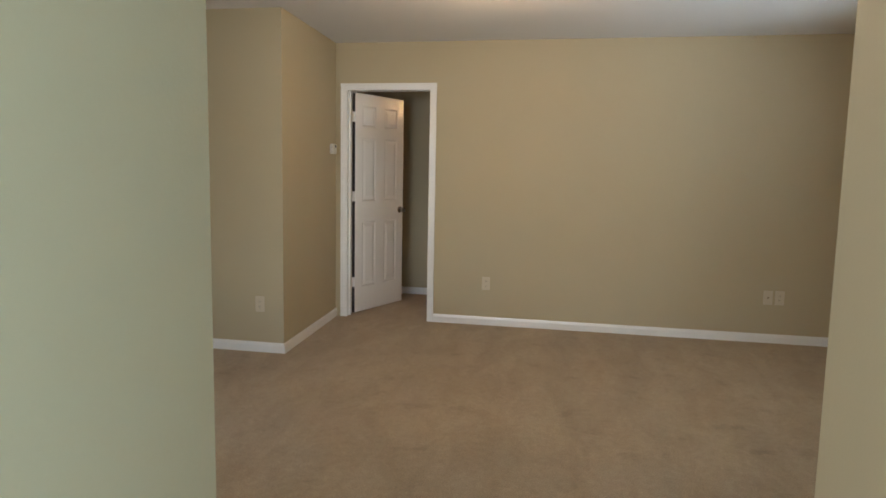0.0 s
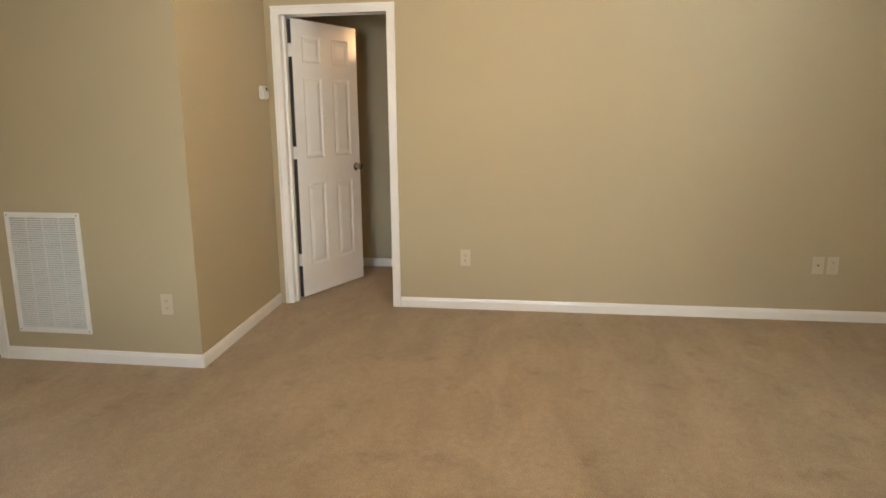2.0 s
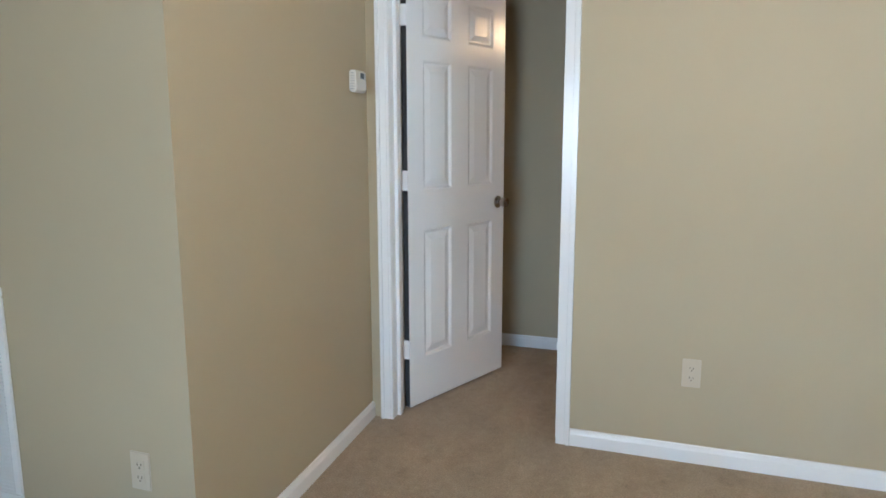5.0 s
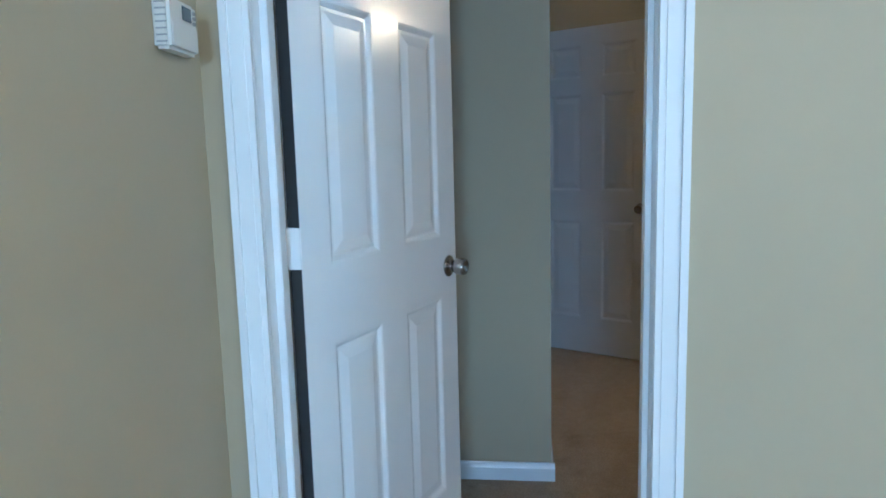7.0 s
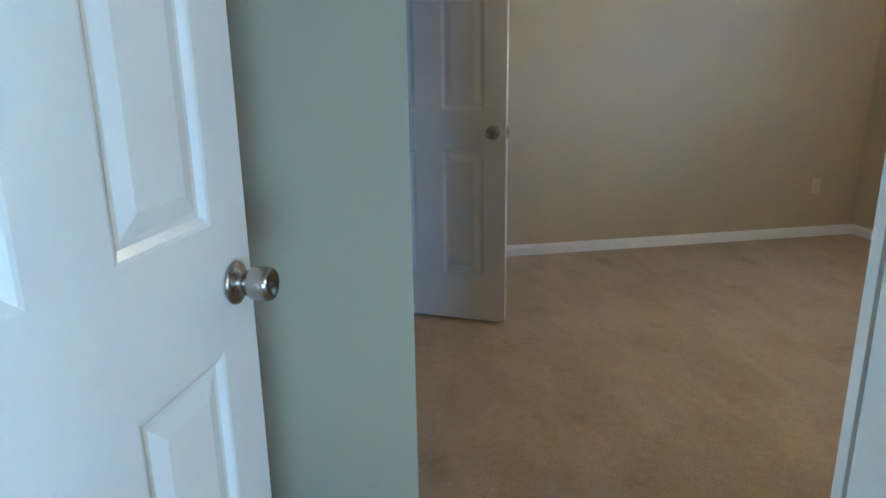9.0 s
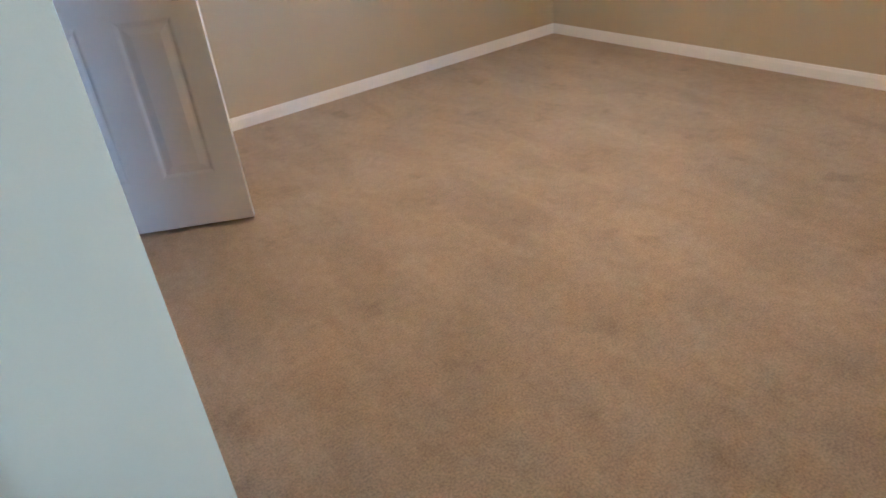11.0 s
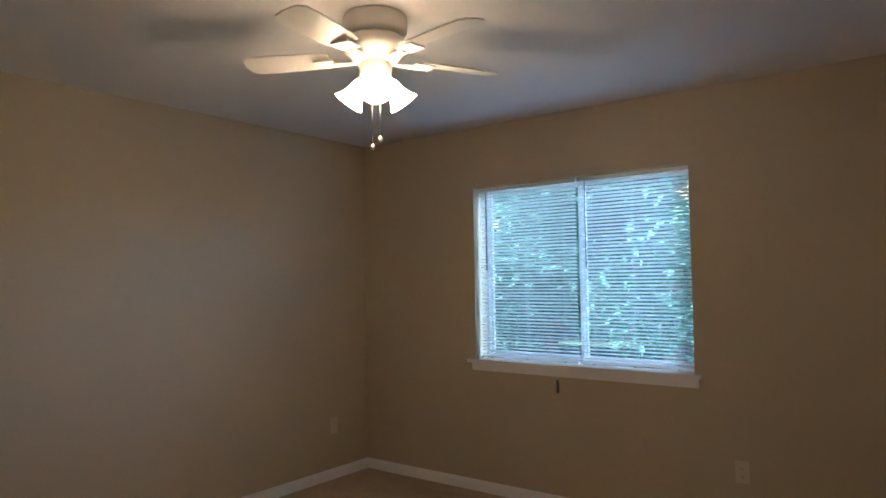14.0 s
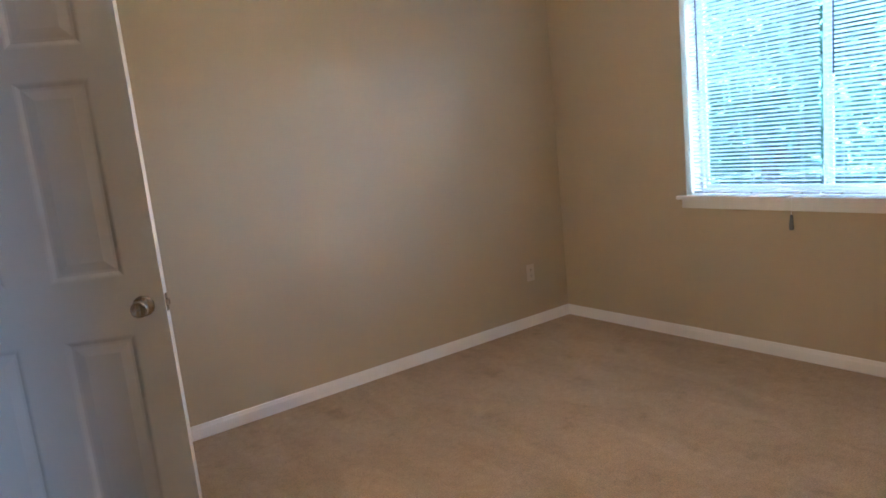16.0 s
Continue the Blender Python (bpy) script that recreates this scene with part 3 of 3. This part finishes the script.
part("cover", boxes((-0.050, -0.0322, -0.036, 0.050, -0.0302, 0.004), bevel=0.0009), PLASTIC, th)


def return_grille(m, w, h):
    """A return-air grille: flange, fixed louvres and four upright stiffeners."""
    root = thing("return_air_grille", "white enamelled return air grille low on the wall", "air vent", m)
    f = 0.03
    part("frame", boxes((0, -0.009, 0, w, 0, f), (0, -0.009, h - f, w, 0, h), (0, -0.009, f, f, 0, h - f), (w - f, -0.009, f, w, 0, h - f), bevel=0.003), VENTW, root)
    # flat grey sheet on the wall: its colour stands for shade between the louvres
    part("backing", boxes((f, -0.0015, f, w - f, -0.0005, h - f)), GREY, root, "grey sheet behind the louvres, coloured as the duct's shade")
    bm = bmesh.new()
    v = [bm.verts.new(p) for p in ((f, -0.002, 0.0068), (w - f, -0.002, 0.0068), (w - f, -0.010, 0.0), (f, -0.010, 0.0), (f, -0.002, 0.0080), (w - f, -0.002, 0.0080), (w - f, -0.010, 0.0012), (f, -0.010, 0.0012))]
    for q in ((3, 2, 1, 0), (4, 5, 6, 7), (0, 1, 5, 4), (1, 2, 6, 5), (2, 3, 7, 6), (3, 0, 4, 7)):
        bm.faces.new([v[i] for i in q])
    bmesh.ops.recalc_face_normals(bm, faces=bm.faces)
    me = bpy.data.meshes.new("louvre")
    bm.to_mesh(me)
    me.materials.append(VENTW)
    z = f + 0.002
    while z < h - f - 0.006:
        o = new("louvre", me)
        o.parent = root
        o.matrix_local = pose(0, 0, z)
        z += 0.0125
    for i in range(1, 4):
        x = f + (w - 2 * f) * i / 4
        part("stiffener", boxes((x - 0.004, -0.0050, f, x + 0.004, -0.0020, h - f)), VENTW, root)
    for x, z in ((0.015, 0.015), (w - 0.015, 0.015), (0.015, h - 0.015), (w - 0.015, h - 0.015)):
        part("screw", lathe([(0.0005, -0.009), (0.004, -0.009), (0.0035, -0.0108), (0.0005, -0.0108)], 10, "y", None, pose(x, 0, z)), NICKEL, root)
    return root


return_grille(pose(-1.497, JY, 0.165), 0.458, 0.688)

bp = thing("blank_plate", "beige blank cover plate high on the closet wall", "cover plate", pose(-1.06, JY, 2.17))
part("cover_plate", boxes((-0.033, -0.006, -0.055, 0.033, 0, 0.055), bevel=0.0028), BEIGE, bp)

sa = thing("smoke_alarm", "white round smoke alarm high on the closet wall", "smoke alarm", pose(-1.53, JY, 2.17))
part("base", lathe([(0.002, 0.0), (0.062, 0.0), (0.062, -0.010), (0.002, -0.010)], 32, "y"), PLASTIC, sa)
part("cover", lathe([(0.002, -0.010), (0.058, -0.010), (0.056, -0.026), (0.044, -0.034), (0.002, -0.036)], 32, "y"), PLASTIC, sa, "", True)

# wall phone and plate in the side room
ph = thing("wall_phone", "white wall intercom in the side room", "intercom", pose(-2.98, -1.22, 1.40))
part("body", boxes((-0.045, -0.035, -0.08, 0.045, 0, 0.08), bevel=0.01), PLASTIC, ph)
part("speaker", boxes((-0.025, -0.037, 0.02, 0.025, -0.0352, 0.055), bevel=0.0009), GREY, ph)
sw = thing("light_switch", "white wall light switch below the intercom", "light switch", pose(-2.98, -1.22, 1.15))
part("cover_plate", boxes((-0.035, -0.006, -0.0575, 0.035, 0, 0.0575), bevel=0.0028), PLASTIC, sw)
part("toggle", boxes((-0.004, -0.016, -0.006, 0.004, -0.006, 0.008), bevel=0.0015), PLASTIC, sw)

# ---- ceiling lamp of the living room ----
LAMP = (1.175, -1.88)
cl = thing("ceiling_light", "flush ceiling light with a lit frosted glass dome", "ceiling lamp", pose(*LAMP, H))
part("base_ring", lathe([(0.01, 0), (0.165, 0), (0.17, -0.008), (0.165, -0.025), (0.14, -0.03), (0.01, -0.03)], 36), FANW, cl, "", True)
part("dome", lathe([(0.135, -0.031), (0.15, -0.040), (0.145, -0.056), (0.12, -0.075), (0.08, -0.09), (0.03, -0.098), (0.004, -0.099)], 36), DOME, cl, "lit frosted glass dome", True)
part("finial", lathe([(0.001, -0.099), (0.009, -0.101), (0.008, -0.108), (0.001, -0.112)], 12), NICKEL, cl, "", True)
bulb("ceiling_light_bulb", (*LAMP, H - 0.24), LIVING_BULB, 0.09, (1.0, 0.68, 0.38))

# ---- ceiling fan ----
FX, FY = 2.05, 2.15
fan = thing("ceiling_fan", "white five-blade ceiling fan with lit bell-shaped glass shades", "ceiling fan", pose(FX, FY, H))
part("canopy", lathe([(0.005, 0), (0.118, 0), (0.124, -0.010), (0.124, -0.062), (0.112, -0.078), (0.005, -0.080)], 32), FANW, fan, "", True)
part("motor", lathe([(0.005, -0.080), (0.095, -0.080), (0.118, -0.095), (0.126, -0.118), (0.120, -0.142), (0.098, -0.160), (0.080, -0.182), (0.005, -0.184)], 40), FANW, fan, "", True)
part("switch_housing", lathe([(0.005, -0.184), (0.058, -0.184), (0.064, -0.200), (0.060, -0.234), (0.044, -0.252), (0.02, -0.260), (0.005, -0.260)], 32), FANW, fan, "", True)
for i in range(5):
    turn = pose(0, 0, 0, 0, 0, 46 + 72 * i)
    bm = bmesh.new()
    rim = [(0.185, -0.048), (0.24, -0.058), (0.44, -0.066), (0.505, -0.063), (0.530, -0.043), (0.537, 0.0), (0.530, 0.043), (0.505, 0.063), (0.44, 0.066), (0.24, 0.058), (0.185, 0.048)]
    up = [bm.verts.new((x, y, 0.003)) for x, y in rim]
    dn = [bm.verts.new((x, y, -0.003)) for x, y in rim]
    bm.faces.new(up), bm.faces.new(dn[::-1])
    for k in range(len(rim)):
        j = (k + 1) % len(rim)
        bm.faces.new((up[k], dn[k], dn[j], up[j]))
    bm.transform(turn @ pose(0, 0, -0.160, 11, 0, 0))
    b = part("blade", bm, FANW, fan)
    bm = boxes((0.08, -0.016, -0.182, 0.17, 0.016, -0.174), (0.16, -0.04, -0.176, 0.245, 0.04, -0.169), bevel=0.003)
    bm.transform(turn)
    part("blade_iron", bm, FANW, b, "white scrolled blade bracket")
for i in range(3):
    a = 222 + 120 * i
    m = pose(0, 0, -0.240, 0, 0, a) @ pose(0.040, 0, 0.012, 0, -42, 0)
    arm = part("lamp_arm", lathe([(0.004, 0.01), (0.017, 0.01), (0.02, -0.015), (0.024, -0.035), (0.004, -0.035)], 18, "z", None, m), FANW, fan, "", True)
    prof = [(0.020, -0.03), (0.027, -0.043), (0.031, -0.068), (0.037, -0.092), (0.049, -0.116), (0.060, -0.130)]
    bm = bmesh.new()
    rings = []
    for r, h in prof:
        rings.append([bm.verts.new(m @ Vector((r * (1 + 0.02 * math.cos(8 * q * math.pi / 14) * (h < -0.1)) * math.cos(q * math.pi / 14), r * math.sin(q * math.pi / 14), h))) for q in range(28)])
    for p, q in zip(rings, rings[1:]):
        for k in range(28):
            bm.faces.new((p[k], p[(k + 1) % 28], q[(k + 1) % 28], q[k]))
    sh = part("glass_shade", bm, SHADE, arm, "lit frosted bell-shaped glass shade", True)
    mod = sh.modifiers.new("thickness", "SOLIDIFY")
    mod.thickness = 0.003
    p = Matrix.Translation((FX, FY, H)) @ m @ Vector((0, 0, -0.125))
    bulb("fan_bulb", p, FAN_BULB, 0.025)
for dx, dy, z in ((0.012, -0.01, -0.47), (-0.010, 0.012, -0.500)):
    c = part("pull_chain", boxes((dx - 0.0012, dy - 0.0012, z, dx + 0.0012, dy + 0.0012, -0.258)), NICKEL, fan, "thin metal pull chain")
    part("chain_bead", lathe([(0.001, z + 0.002), (0.007, z - 0.003), (0.010, z - 0.012), (0.007, z - 0.021), (0.001, z - 0.026)], 14, "z", None, pose(dx, dy, 0)), FANW, c, "", True)

# ---- outdoors ----
structure("ground", boxes((-300, -300, -0.5, 300, 300, -0.2)), GRASS, "mown green lawn", "lawn")


def tree(x, y, height, crown, seed, leaves=24000):
    rnd = random.Random(seed)
    root = thing("tree", "leafy green garden tree outside the window", "tree", pose(x, y, -0.2), "garden trees")
    bm = bmesh.new()
    limbs = [(Vector((0, 0, 0)), Vector((rnd.uniform(-0.3, 0.3), rnd.uniform(-0.3, 0.3), height * 0.6)), 0.17, 0.08)]
    for i in range(9):
        z = height * rnd.uniform(0.16, 0.6)
        a = rnd.uniform(0, 6.28)
        r = crown * rnd.uniform(0.5, 0.9)
        limbs.append((Vector((0, 0, z)), Vector((r * math.cos(a), r * math.sin(a), z + height * rnd.uniform(0.12, 0.3))), 0.06, 0.02))
    for a, b, r0, r1 in limbs:
        m = Matrix.Translation(a) @ (b - a).to_track_quat("Z", "Y").to_matrix().to_4x4()
        lathe([(r0, 0), (r0 * 0.7 + r1 * 0.3, (b - a).length * 0.4), (r1, (b - a).length)], 8, "z", bm, m)
    part("trunk", bm, BARK, root)
    verts, faces = [], []
    tips = [b for _, b, _, _ in limbs]
    clumps = [t + Vector((rnd.gauss(0, crown * 0.28), rnd.gauss(0, crown * 0.28), rnd.gauss(0, height * 0.09))) for t in tips for _ in range(5)]
    for _ in range(leaves):
        c = rnd.choice(clumps)
        p = c + Vector((rnd.gauss(0, 0.36), rnd.gauss(0, 0.36), rnd.gauss(0, 0.28)))
        e = Euler((rnd.uniform(0, 6.28), rnd.uniform(0, 6.28), rnd.uniform(0, 6.28))).to_matrix()
        s = rnd.uniform(0.045, 0.10)
        k = len(verts)
        verts += [p + e @ Vector(v) for v in ((-s, 0, 0), (0, -s * 0.5, 0.01), (s, 0, 0), (0, s * 0.5, 0.01))]
        faces.append((k, k + 1, k + 2, k + 3))
    me = bpy.data.meshes.new("crown")
    me.from_pydata(verts, [], faces)
    me.materials.append(LEAF)
    ob = new("crown", me)
    ob.parent = root


for i, (x, y, h, c) in enumerate(((10.0, 3.7, 4.6, 2.0), (13.5, 4.7, 5.0, 2.4), (12.5, 7.0, 2.4, 1.7), (15.0, 12.5, 7.0, 3.0), (18.0, 9.6, 3.2, 2.4), (16.0, 15.5, 6.0, 3.2))):
    tree(x, y, h, c, 11 + i)
